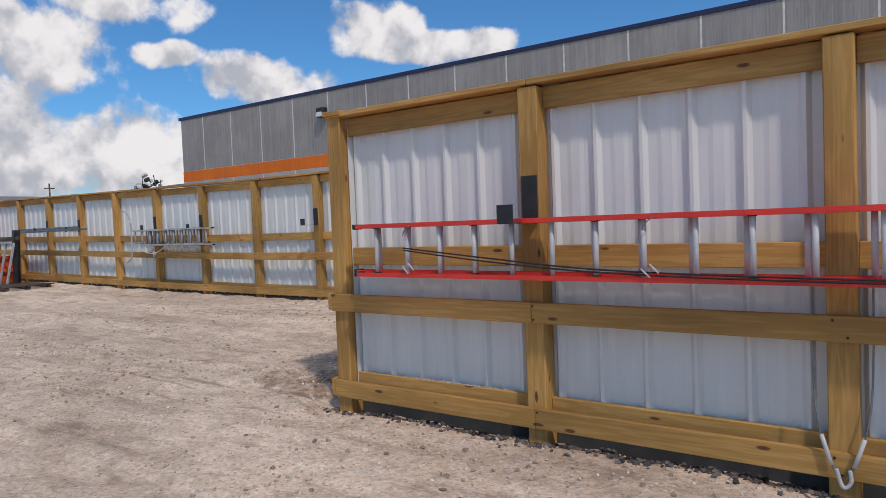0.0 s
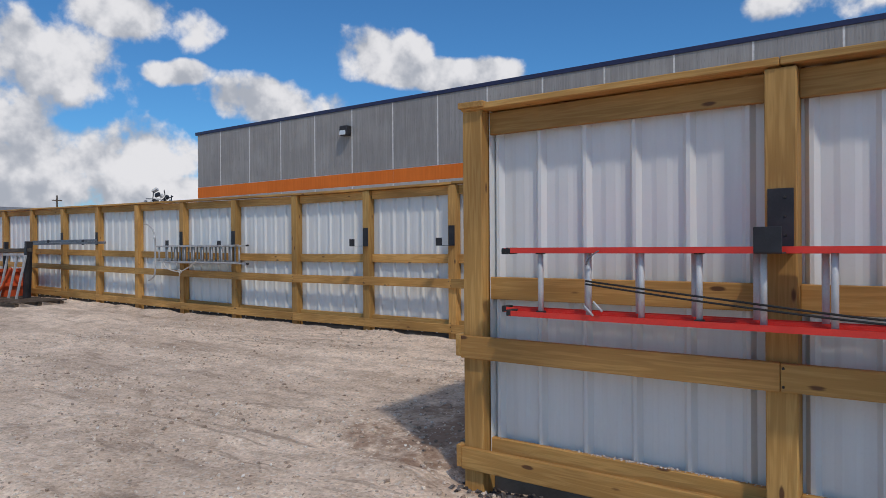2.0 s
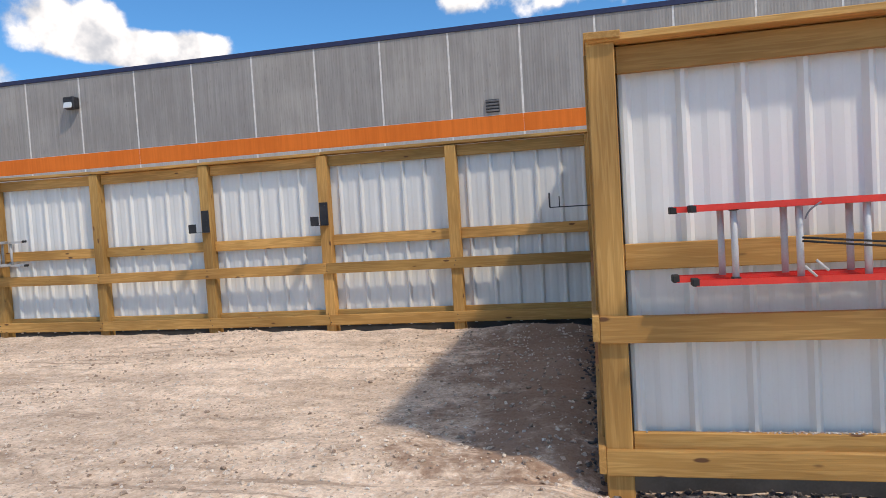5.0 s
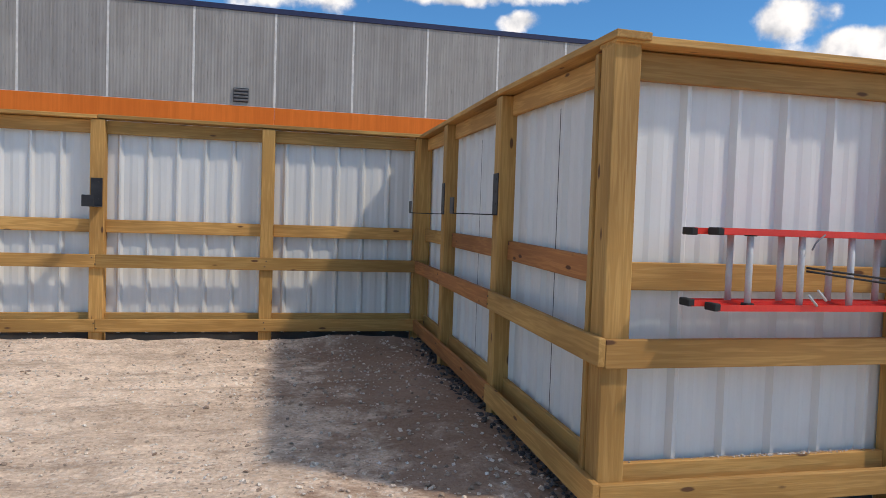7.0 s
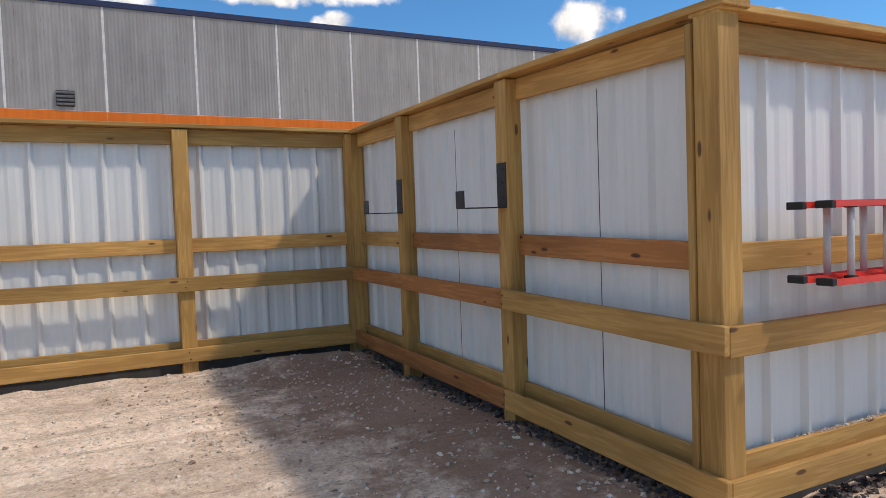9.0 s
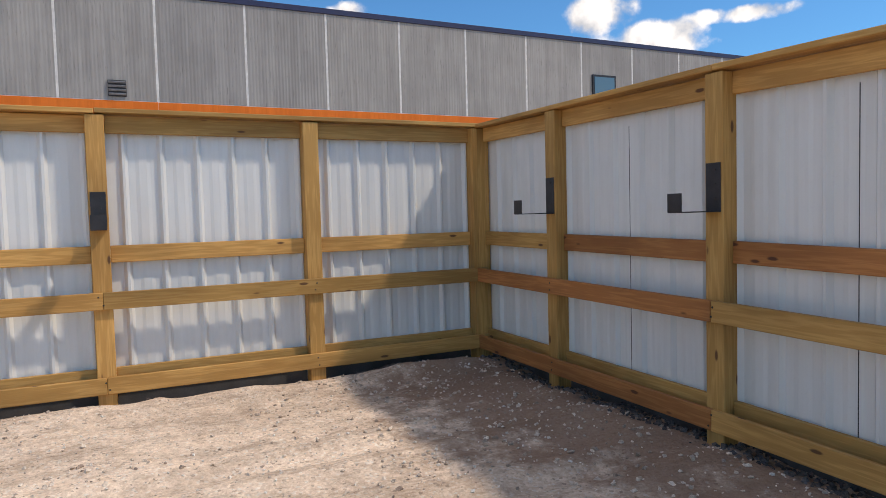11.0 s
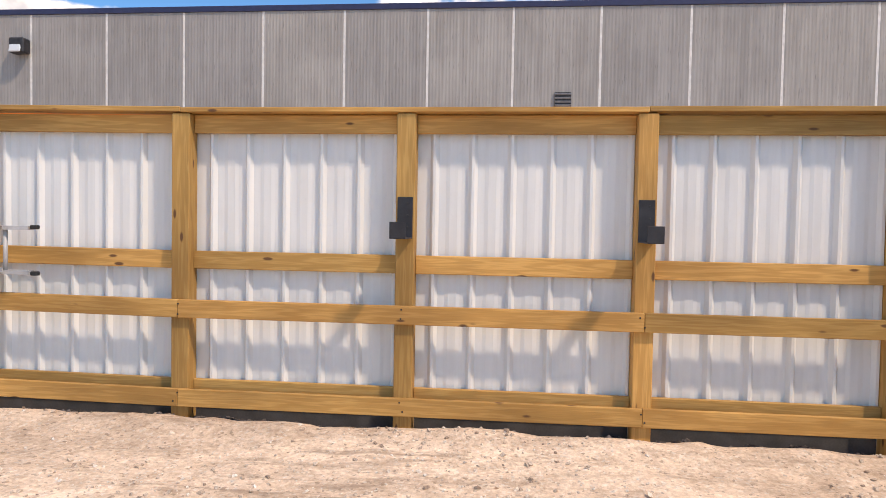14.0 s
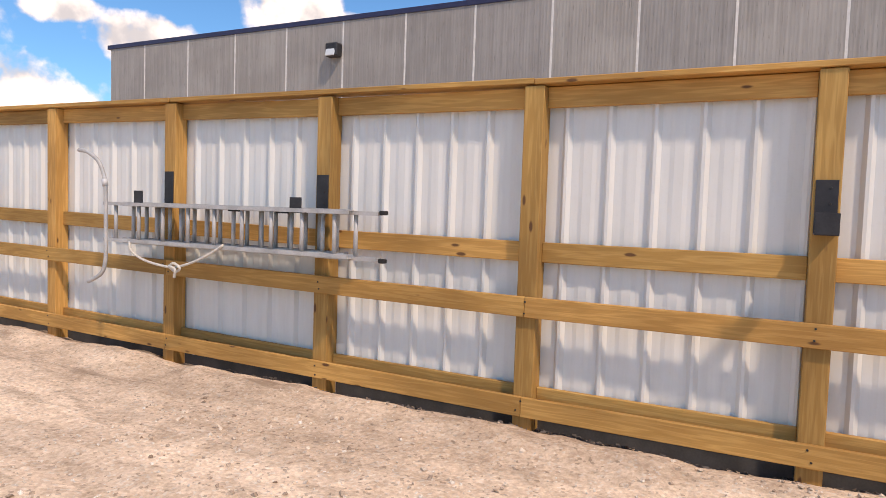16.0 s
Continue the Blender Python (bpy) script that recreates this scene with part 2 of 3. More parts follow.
def gravel():
    m, n, b = material("crushed_limestone_ground", 0.95)
    p = n.add("ShaderNodeNewGeometry").outputs["Position"]
    v = n.add("ShaderNodeTexVoronoi", feature="F1")
    n.put(v.inputs["Vector"], p)
    v.inputs["Scale"].default_value = 55.0
    v2 = n.add("ShaderNodeTexVoronoi", feature="F1")
    n.put(v2.inputs["Vector"], p)
    v2.inputs["Scale"].default_value = 20.0
    grain = n.noise(p, 95.0, 4.0, 0.7)
    mid = n.noise(p, 5.0, 6.0, 0.6)
    large = n.noise(scaled(n, p, (0.35, 0.9, 1)), 1.0, 5.0, 0.6)
    stone = n.add("ShaderNodeSeparateColor")
    n.put(stone.inputs[0], v.outputs["Color"])
    col = n.ramp(n.math("ADD", n.math("MULTIPLY", grain, 0.5), n.math("MULTIPLY", stone.outputs[0], 0.5)), 0.2, 0.85, (0.70, 0.53, 0.40), (0.85, 0.69, 0.54))
    col = n.mix(n.math("MULTIPLY", n.ramp(stone.outputs[1], 0.88, 0.96), 0.6), col, (0.82, 0.76, 0.68, 1))
    col = n.mix(n.math("MULTIPLY", n.ramp(stone.outputs[2], 0.93, 0.98), 0.5), col, (0.20, 0.145, 0.105, 1))
    clod = n.noise(p, 24.0, 5.0, 0.65)
    col = n.mix(1.0, col, n.ramp(clod, 0.36, 0.60, (0.86, 0.84, 0.82), (1.06, 1.06, 1.06)), "MULTIPLY")
    col = n.mix(1.0, col, n.ramp(mid, 0.34, 0.58, (0.84, 0.82, 0.80), (1.06, 1.06, 1.06)), "MULTIPLY")
    patch = n.noise(scaled(n, p, (0.8, 3.4, 1)), 1.0, 7.0, 0.72)
    col = n.mix(n.math("MULTIPLY", n.ramp(patch, 0.53, 0.68), 0.62), col, (0.30, 0.205, 0.14, 1))
    drag = n.noise(n.vmath("ADD", scaled(n, p, (0.55, 7.5, 1)), scaled(n, n.noise(p, 0.6, 2.0, 0.5, True), (2.0, 2.0, 0))), 1.0, 5.0, 0.62)
    where = n.ramp(n.noise(p, 0.45, 3.0), 0.42, 0.62)
    col = n.mix(n.math("MULTIPLY", n.math("MULTIPLY", n.ramp(drag, 0.56, 0.66), where), 0.6), col, (0.29, 0.205, 0.145, 1))
    col = n.mix(1.0, col, n.ramp(large, 0.35, 0.65, (0.74, 0.71, 0.68), (1.10, 1.10, 1.09)), "MULTIPLY")
    # darker, browner patch in the corner of the yard and along the side fence
    brown_patch = n.add("ShaderNodeAttribute", attribute_name="brown_patch").outputs["Fac"]
    speck = n.ramp(n.math("ADD", brown_patch, n.math("MULTIPLY", n.math("SUBTRACT", n.noise(p, 3.5, 6.0, 0.7), 0.5), 1.6)), 0.35, 0.75)
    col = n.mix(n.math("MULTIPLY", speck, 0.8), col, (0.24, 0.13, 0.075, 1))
    n.put(b.inputs["Base Color"], col)
    h = n.math("ADD", n.math("MULTIPLY", v.outputs["Distance"], -0.6), n.math("ADD", n.math("MULTIPLY", grain, 0.5), n.math("MULTIPLY", v2.outputs["Distance"], -0.8)))
    bump(n, b, n.math("ADD", h, n.math("ADD", n.math("MULTIPLY", clod, 2.2), n.math("ADD", n.math("MULTIPLY", mid, 1.2), n.math("MULTIPLY", drag, -1.2)))), 0.5, 0.016)
    return m


GROUND = gravel()


def stones(name, a, c):
    m, n, b = material(name, 0.9)
    g = n.add("ShaderNodeNewGeometry")
    col = n.mix(g.outputs["Random Per Island"], (*a, 1), (*c, 1))
    fine = n.noise(g.outputs["Position"], 120.0, 3.0)
    n.put(b.inputs["Base Color"], n.mix(1.0, col, n.ramp(fine, 0.3, 0.7, (0.75, 0.75, 0.75), (1.15, 1.15, 1.15)), "MULTIPLY"))
    return m


PEBBLE = stones("pale_pebbles", (0.50, 0.40, 0.31), (0.86, 0.79, 0.70))
CLOD = stones("sandy_clods", (0.30, 0.215, 0.155), (0.84, 0.70, 0.56))
DARK_STONE = stones("shade_dark_gravel", (0.045, 0.038, 0.036), (0.19, 0.165, 0.15))

glass, gn, gb = material("window_glass", 0.05)
gb.inputs["Base Color"].default_value = (0.10, 0.16, 0.19, 1)
gb.inputs["Specular IOR Level"].default_value = 1.0
lens, ln, lb = material("lamp_glass", 0.12)
lb.inputs["Base Color"].default_value = (0.62, 0.66, 0.68, 1)


# ---------------------------------------------------------------- mesh helpers
MESHES = {}


def finish(bm, name, mat, smooth=False):
    me = bpy.data.meshes.new(name)
    bmesh.ops.recalc_face_normals(bm, faces=bm.faces)
    if smooth:
        for f in bm.faces:
            f.smooth = True
    bm.to_mesh(me)
    bm.free()
    me.materials.append(mat)
    return me


def box_bm(lx, ly, lz, bevel=0.0, at=(0, 0, 0), bm=None):
    own = bm is None
    bm = bm or bmesh.new()
    r = bmesh.ops.create_cube(bm, size=1.0, matrix=Matrix.Translation(at) @ Matrix.Diagonal((lx, ly, lz, 1)))
    if bevel and own:
        bmesh.ops.bevel(bm, geom=bm.edges[:], offset=bevel, segments=1, affect="EDGES")
    return bm


def box_mesh(lx, ly, lz, bevel, mat, name="board"):
    key = (round(lx, 3), round(ly, 3), round(lz, 3), bevel, mat.name)
    if key not in MESHES:
        MESHES[key] = finish(box_bm(lx, ly, lz, bevel), name, mat)
    return MESHES[key]


def place(name, me, parent=None, m=None, label=""):
    """Links a mesh as one object; m is its pose in the world."""
    ob = new(name, me)
    m = m or Matrix()
    if parent is not None:
        ob.parent = parent
        chain, up = Matrix(), parent
        while up is not None:
            chain = up.matrix_basis @ chain
            up = up.parent
        m = chain.inverted() @ m
    ob.matrix_basis = m
    if label:
        tagged(ob, label)
    return ob


def thing(name, at, label, category, group="", kind=""):
    e = new(name)
    e.empty_display_size = 0.1
    e.matrix_basis = Matrix.Translation(at)
    return tagged(e, label, category, group, kind)


def axes(p0, p1, thick_dir):
    """Pose of a board from p0 to p1: x along it, y through its thickness."""
    p0, p1 = Vector(p0), Vector(p1)
    x = (p1 - p0).normalized()
    y = Vector(thick_dir)
    y = (y - x * y.dot(x)).normalized()
    z = x.cross(y)
    m = Matrix((x, y, z)).transposed().to_4x4()
    m.translation = (p0 + p1) / 2
    return m, (p1 - p0).length


def board(name, p0, p1, thick_dir, thick, width, mat, parent, bevel=0.004, label=""):
    m, length = axes(p0, p1, thick_dir)
    return place(name, box_mesh(length, thick, width, bevel, mat), parent, m, label)


def tube_mesh(points, r, mat, name="tube", sides=8, steps=6, closed_ends=True):
    pts = [Vector(p) for p in points]
    path = []
    for i in range(len(pts) - 1):
        a, b2, c, d = pts[max(i - 1, 0)], pts[i], pts[i + 1], pts[min(i + 2, len(pts) - 1)]
        for k in range(steps):
            t = k / steps
            path.append(0.5 * ((2 * b2) + (c - a) * t + (2 * a - 5 * b2 + 4 * c - d) * t * t + (3 * b2 - a - 3 * c + d) * t ** 3))
    path.append(pts[-1])
    bm, rings = bmesh.new(), []
    side = Vector((0.31, 0.22, 0.92))
    for i, p in enumerate(path):
        t = (path[min(i + 1, len(path) - 1)] - path[max(i - 1, 0)]).normalized()
        u = t.cross(side)
        u = (u if u.length > 0.05 else t.cross(Vector((1, 0, 0)))).normalized()
        v = t.cross(u)
        rings.append([bm.verts.new(p + r * (math.cos(q) * u + math.sin(q) * v)) for q in (2 * math.pi * j / sides for j in range(sides))])
    for r0, r1 in zip(rings, rings[1:]):
        for j in range(sides):
            bm.faces.new((r0[j], r0[(j + 1) % sides], r1[(j + 1) % sides], r1[j]))
    if closed_ends:
        bm.faces.new(rings[0])
        bm.faces.new(rings[-1])
    return finish(bm, name, mat, True)


# ---------------------------------------------------------------- ground
BACK_Y, SIDE_X, FRONT_Y = 8.84, -4.02, 3.97     # outer faces of the posts
BAY = 1.762


def rise(x):
    """How much the yard climbs towards its far end."""
    return max(0.0, min(-12.0 - x, 30.0)) * 0.0135


def ground_z(x, y):
    z = rise(x) + 0.03 * max(0.0, min(1.0, (y - 4) / 4.5))
    near = 1.0 if -32 < x < 12 and -12 < y < 14 else 0.0
    if near:
        n1 = noise.noise((x * 0.55, y * 0.55, 3.1))
        n2 = noise.noise((x * 1.9, y * 1.9, 7.7))
        n3 = noise.noise((x * 5.3, y * 5.3, 1.7))
        z += 0.028 * n1 + 0.018 * n2 + 0.012 * n3 + 0.007 * noise.noise((x * 11.0, y * 11.0, 2.2))
        # wheel ruts that run along the yard
        for y0, phase in ((2.3, 0.0), (3.9, 1.4), (5.6, 2.0), (7.0, 0.7)):
            d = y - y0 - 0.25 * math.sin(x * 0.22 + phase)
            z += (0.022 * math.exp(-((abs(d) - 0.2) / 0.10) ** 2) - 0.028 * math.exp(-(d / 0.13) ** 2)) * (0.6 + 0.5 * n1)
        wob = noise.noise((x * 1.3, 0.0, 9.0)) * 0.5 + noise.noise((x * 3.7, 2.0, 9.0)) * 0.3
        if x < SIDE_X + 0.2:
            d = y - BACK_Y
            z += 0.085 * (0.8 + wob) * math.exp(-((d + 0.26) / 0.24) ** 2)
            z -= 0.09 * (0.6 - wob) * math.exp(-((d - 0.08) / 0.15) ** 2)
        if x > SIDE_X - 0.4:
            z -= 0.085 * (0.8 + wob) * math.exp(-((y - FRONT_Y - 0.08) / 0.20) ** 2)
        if FRONT_Y - 0.3 < y < BACK_Y + 0.3:
            z += 0.035 * math.exp(-((x - SIDE_X + 0.30) / 0.25) ** 2)
            z -= 0.035 * (0.8 + 0.8 * noise.noise((0, y * 2.0, 4.0))) * math.exp(-((x - SIDE_X - 0.06) / 0.20) ** 2)
    return z


def brown_patch_at(x, y):
    """Strength of the brown patch along the side fence and in the corner."""
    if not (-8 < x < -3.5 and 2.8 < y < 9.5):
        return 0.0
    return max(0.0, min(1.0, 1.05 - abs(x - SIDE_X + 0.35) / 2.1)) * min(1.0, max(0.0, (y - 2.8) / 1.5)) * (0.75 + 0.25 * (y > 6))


def stretch(lo, hi, step, far):
    inner = list(np.arange(lo, hi + step / 2, step))
    out, d = [], step
    while not out or out[-1] < far:
        d *= 1.35
        out.append((out[-1] if out else 0) + d)
    return [lo - o for o in reversed(out)] + inner + [hi + o for o in out]


def build_ground():
    xs, ys = stretch(-17.0, 2.5, 0.085, 2500.0), stretch(-2.0, 9.4, 0.07, 2500.0)
    verts, brown_patch = [], []
    for y in ys:
        for x in xs:
            verts.append((x, y, ground_z(x, y)))
            brown_patch.append(brown_patch_at(x, y))
    n = len(xs)
    faces = [(j * n + i, j * n + i + 1, (j + 1) * n + i + 1, (j + 1) * n + i) for j in range(len(ys) - 1) for i in range(n - 1)]
    me = bpy.data.meshes.new("ground")
    me.from_pydata(verts, [], faces)
    me.materials.append(GROUND)
    att = me.attributes.new("brown_patch", "FLOAT", "POINT")
    att.data.foreach_set("value", brown_patch)
    me.polygons.foreach_set("use_smooth", [True] * len(faces))
    tagged(new("ground", me), "pale crushed limestone yard with tyre ruts and brown patches", "ground", kind="structure")


build_ground()


# ---------------------------------------------------------------- fences
def sheet_mesh(width, height, phase, pitch, count):
    """One bay of ribbed sheet: local x along the fence, z up, ribs towards -y."""
    key = ("sheet", round(width, 2), round(height, 2), round(phase, 2), count)
    if key in MESHES:
        return MESHES[key]
    prof = [(0.0, 0.0)]
    for k in range(count):
        x = phase + pitch * k
        if x + 0.05 > width:
            break
        prof += [(x - 0.034, 0.0), (x - 0.010, -0.032), (x + 0.010, -0.032), (x + 0.034, 0.0)]
        if x + pitch - 0.06 < width:
            prof += [(x + pitch * 0.30, 0.0), (x + pitch * 0.40, -0.006), (x + pitch * 0.60, -0.006), (x + pitch * 0.70, 0.0)]
    prof.append((width, 0.0))
    bm = bmesh.new()
    for t in (0.0, 0.0012):
        lo = [bm.verts.new((x, y + t, 0)) for x, y in prof]
        hi = [bm.verts.new((x, y + t, height)) for x, y in prof]
        for i in range(len(prof) - 1):
            bm.faces.new((lo[i], lo[i + 1], hi[i + 1], hi[i]))
    MESHES[key] = finish(bm, "metal_sheet", SHEET)
    return MESHES[key]


def screw_mesh():
    if "screw" not in MESHES:
        bm = bmesh.new()
        bmesh.ops.create_cone(bm, cap_ends=True, segments=6, radius1=0.008, radius2=0.006, depth=0.005)
        MESHES["screw"] = finish(bm, "screw", SCREW)
    return MESHES["screw"]


def screw(parent, at, out):
    place("screw", screw_mesh(), parent, Matrix.Translation(at) @ Vector(out).to_track_quat("Z", "Y").to_matrix().to_4x4())


def fence(label, along, out, posts, level, origin, joint_first, brown=(), start=0.07, phase=0.21):
    """A run of fence. along: unit direction of the run; out: unit direction to the yard; posts: distances along the run;
    level(s): heights of (cap top, top rail centre, inner rail centre, outer mid rail centre, bottom rail centre, ground)."""
    along, out = Vector(along), Vector(out)
    f = thing("fence", origin, label, "fence")

    def at(s, depth, z):
        q = Vector(origin) + along * s - out * depth
        return (q.x, q.y, z)

    for i, s in enumerate(posts):
        cap, top, inner, mid, low, g = level(s)
        board("post", at(s, 0.07, g - 0.35), at(s, 0.07, cap - 0.042), out, 0.14, 0.142, PINE, f, 0.006)
        if i:
            for z in (mid - 0.035, mid + 0.035, low - 0.035, low + 0.035):
                screw(f, at(s + random.uniform(-0.02, 0.02) * (1 if i % 2 else 2), -0.0405, z + random.uniform(-0.01, 0.01)), out)
    for i in range(len(posts) - 1):
        a, b = posts[i], posts[i + 1]
        la, lb2 = level(a), level(b)
        i0, i1 = a + 0.072, b - 0.072
        for k, dep in ((1, 0.10), (2, 0.10)):
            board("rail", at(i0, dep, la[k]), at(i1, dep, lb2[k]), out, 0.038, 0.14, PINE_BROWN if k == 2 and i in brown else PINE, f)
        # the skirt board behind the bottom rail
        board("rail", at(i0, 0.10, la[4] + 0.055), at(i1, 0.10, lb2[4] + 0.055), out, 0.038, 0.14, PINE, f)
        if b - a > 0.5:
            me = sheet_mesh(b - a - 0.004, la[0] - 0.04 - la[4] + 0.10, phase, 0.2945, 6)
            base = Vector(at(a + 0.002, 0.152, la[4] - 0.10))
            m = Matrix((along, -out, Vector((0, 0, 1)))).transposed().to_4x4()
            m.translation = base
            place("metal_sheet", me, f, m)
            # board closing the gap; the shade there is painted into its colour
            board("kick_board", at(i0, 0.14, la[5] - 0.10), at(i1, 0.14, lb2[5] - 0.10), out, 0.018, 0.42, KICK_SHADE, f, label="kick board coloured dark for the shade under the rail")
    # outer rails and cap boards span two bays each
    i = 0
    first = joint_first
    while i < len(posts) - 1:
        j = min(i + (first or 2), len(posts) - 1)
        first = 0
        a, b = posts[i] + (0.0015 if i else -start), posts[j] - (0.0015 if j < len(posts) - 1 else -0.07)
        la, lb2 = level(posts[i]), level(posts[j])
        mat = PINE_BROWN if i in brown and i else PINE
        for k in (3, 4):
            board("rail", at(a, -0.0195, la[k]), at(b, -0.0195, lb2[k]), out, 0.038, 0.14 - random.choice((0, 0.002, 0.004)), mat, f)
        board("cap_board", at(a, 0.078 + random.uniform(-0.006, 0.006), la[0] - 0.019 + random.uniform(0, 0.009)), at(b, 0.078 + random.uniform(-0.006, 0.006), lb2[0] - 0.019 + random.uniform(0, 0.009)), (random.uniform(-0.02, 0.02), random.uniform(-0.02, 0.02), 1), 0.038, 0.185, PINE, f)
        i = j
    return f


def lerp(a, b, t):
    return tuple(p + (q - p) * t for p, q in zip(a, b))


LEVEL_BACK = (2.445, 2.332, 1.270, 0.895, 0.200, 0.02)
LEVEL_FRONT = (2.348, 2.234, 1.196, 0.828, 0.125, -0.05)


def back_level(s):
    return tuple(v + rise(-4.0 - s) for v in LEVEL_BACK)


back_posts = [0.0] + [1.755 + BAY * k for k in range(18)]
fence("long yard fence of treated pine with white ribbed metal sheets", (-1, 0, 0), (0, -1, 0), back_posts, back_level, (-4.0, BACK_Y, 0), 2, phase=0.086)
fence("pine fence with white metal sheets and a hung red ladder", (1, 0, 0), (0, -1, 0), [0.0, 1.76, 3.52, 5.28, 7.04, 8.80], lambda s: LEVEL_FRONT, (SIDE_X + 0.07, FRONT_Y, 0), 1, phase=0.115)
side_posts = [1.82, 3.58]
SIDE_LEN = BACK_Y - FRONT_Y


def side_level(s):
    return lerp(LEVEL_FRONT, LEVEL_BACK, (max(0.0, s) / SIDE_LEN) ** 0.5)


side = fence("short shaded return fence of pine boards and white metal sheets", (0, 1, 0), (-1, 0, 0), [0.072] + side_posts + [SIDE_LEN + 0.07], side_level, (SIDE_X, FRONT_Y, 0), 1, brown=(0, 1), start=0.11)
# sheet laps show as thin dark seams on the return fence
for y in (4.96, 6.72):
    board("sheet_lap", (SIDE_X + 0.1455, y, 0.24), (SIDE_X + 0.1455, y, 2.16), (1, 0, 0), 0.002, 0.005, BLACK, side, 0.0, "thin dark lap seam between sheets")
board("nailer", (SIDE_X + 0.03, FRONT_Y + 0.162, -0.05), (SIDE_X + 0.03, FRONT_Y + 0.162, 2.29), (1, 0, 0), 0.09, 0.036, PINE, side)


# ---------------------------------------------------------------- hooks on the posts
def hook_mesh(k, mat):
    return MESHES.setdefault(("hook", k), finish(k_bm(k), "hook_part", mat))


def k_bm(k):
    if k == "plate":
        return box_bm(0.115, 0.007, 0.31, 0.002)
    if k == "arm":
        return box_bm(0.115, 0.33, 0.007, 0.002)
    return box_bm(0.115, 0.007, 0.115, 0.002)


def hook(at, turn):
    """A flat-bar J hook; at is the plate's centre on the post, -y is outwards."""
    e = thing("ladder_hook", at, "black steel flat-bar hook screwed to a fence post", "hook", "hooks on the fence posts")
    m = Matrix.Translation(at) @ Matrix.Rotation(radians(turn), 4, "Z")
    e.matrix_basis = m
    place("plate", hook_mesh("plate", BLACK), e, m @ pose(0, -0.0045, 0))
    place("arm", hook_mesh("arm", BLACK), e, m @ pose(0, -0.168, -0.150))
    place("lip", hook_mesh("lip", BLACK), e, m @ pose(0, -0.332, -0.092))
    for z in (0.11, 0.02, -0.07):
        place("bolt", screw_mesh(), e, m @ pose(0.02, -0.010, z, 90, 0, 0))
    return e


def back_x(k):
    return -4.0 - 1.755 - BAY * (k - 1)


for k in (2, 3, 5, 6, 8, 9):
    hook((back_x(k), BACK_Y, 1.625 + rise(back_x(k))), 0)
for y in (FRONT_Y + side_posts[0], FRONT_Y + side_posts[1]):
    hook((SIDE_X, y, 1.65 + 0.012 * (y > 6)), -90)
for x in (-2.19, 1.33):
    hook((x, FRONT_Y, 1.573), 0)


# ---------------------------------------------------------------- ladders
def channel_bm(length, depth, height, wall):
    """A C-channel along x, web flat in z, flanges at +-y."""
    bm = bmesh.new()
    for (ly, lz, y, z) in ((depth, wall, 0, 0), (wall * 1.3, height, depth / 2, -height / 2 + wall / 2), (wall * 1.3, height, -depth / 2, -height / 2 + wall / 2)):
        box_bm(length, ly, lz, 0, (length / 2, y, z), bm)
    return bm


def rung_mesh(height, r, mat):
    key = ("rung", round(height, 2), r, mat.name)
    if key not in MESHES:
        bm = bmesh.new()
        bmesh.ops.create_cone(bm, cap_ends=True, segments=10, radius1=r, radius2=r, depth=height)
        MESHES[key] = finish(bm, "rung", mat, True)
    return MESHES[key]


def section(parent, x0, x1, y, z_low, z_high, rail_mat, rung_mat, depth, pitch, first, r=0.016, cap_ends=True, tilt=0.0):
    length = x1 - x0
    key = ("channel", round(length, 2), depth, rail_mat.name)
    if key not in MESHES:
        MESHES[key] = finish(channel_bm(length, depth, 0.030, 0.006), "rail", rail_mat)
    low = Matrix.Translation((x0, y, z_low)) @ Matrix.Rotation(math.pi, 4, "X")
    rails = [place("rail", MESHES[key], parent, Matrix.Translation((x0, y, z_high))), place("rail", MESHES[key], parent, low)]
    x = x0 + first
    while x < x1 - 0.08:
        place("rung", rung_mesh(z_high - z_low, r, rung_mat), parent, Matrix.Translation((x, y, (z_low + z_high) / 2)))
        x += pitch
    if cap_ends:
        for z, s in ((z_high, -1), (z_low, 1)):
            for xe in (x0, x1):
                place("end_cap", box_mesh(0.035, depth + 0.008, 0.036, 0.004, RUBBER), parent, Matrix.Translation((xe, y, z + s * 0.014)))
    return rails


red = thing("extension_ladder", (-1.1, 3.8, 1.07), "red fibreglass extension ladder with aluminium rungs hung sideways on hooks", "ladder")
section(red, -3.56, 1.60, 3.785, 1.066, 1.448, RED, ALU, 0.075, 0.2855, 0.185)
section(red, -3.64, 1.53, 3.872, 1.078, 1.445, RED, ALU, 0.075, 0.2855, 0.22)
for x in (-3.09, -1.377, 0.336):
    for dx in (0.0, 0.05):
        place("rung_lock", tube_mesh([(x + dx, 3.725, 1.143 + dx * 0.5), (x + dx + 0.05, 3.725, 1.093 + dx * 0.5)], 0.006, ALU, "rung_lock", 6, 1), red)
    place("rung_lock", tube_mesh([(x + 0.01, 3.73, 1.358), (x + 0.03, 3.725, 1.398), (x + 0.08, 3.73, 1.433)], 0.004, STEEL, "rung_lock"), red)
for k in range(0, 18, 3):
    for z in (1.428, 1.086):
        place("rung_collar", box_mesh(0.042, 0.05, 0.026, 0.004, RUBBER), red, Matrix.Translation((-3.375 + 0.2855 * k, 3.785, z)))
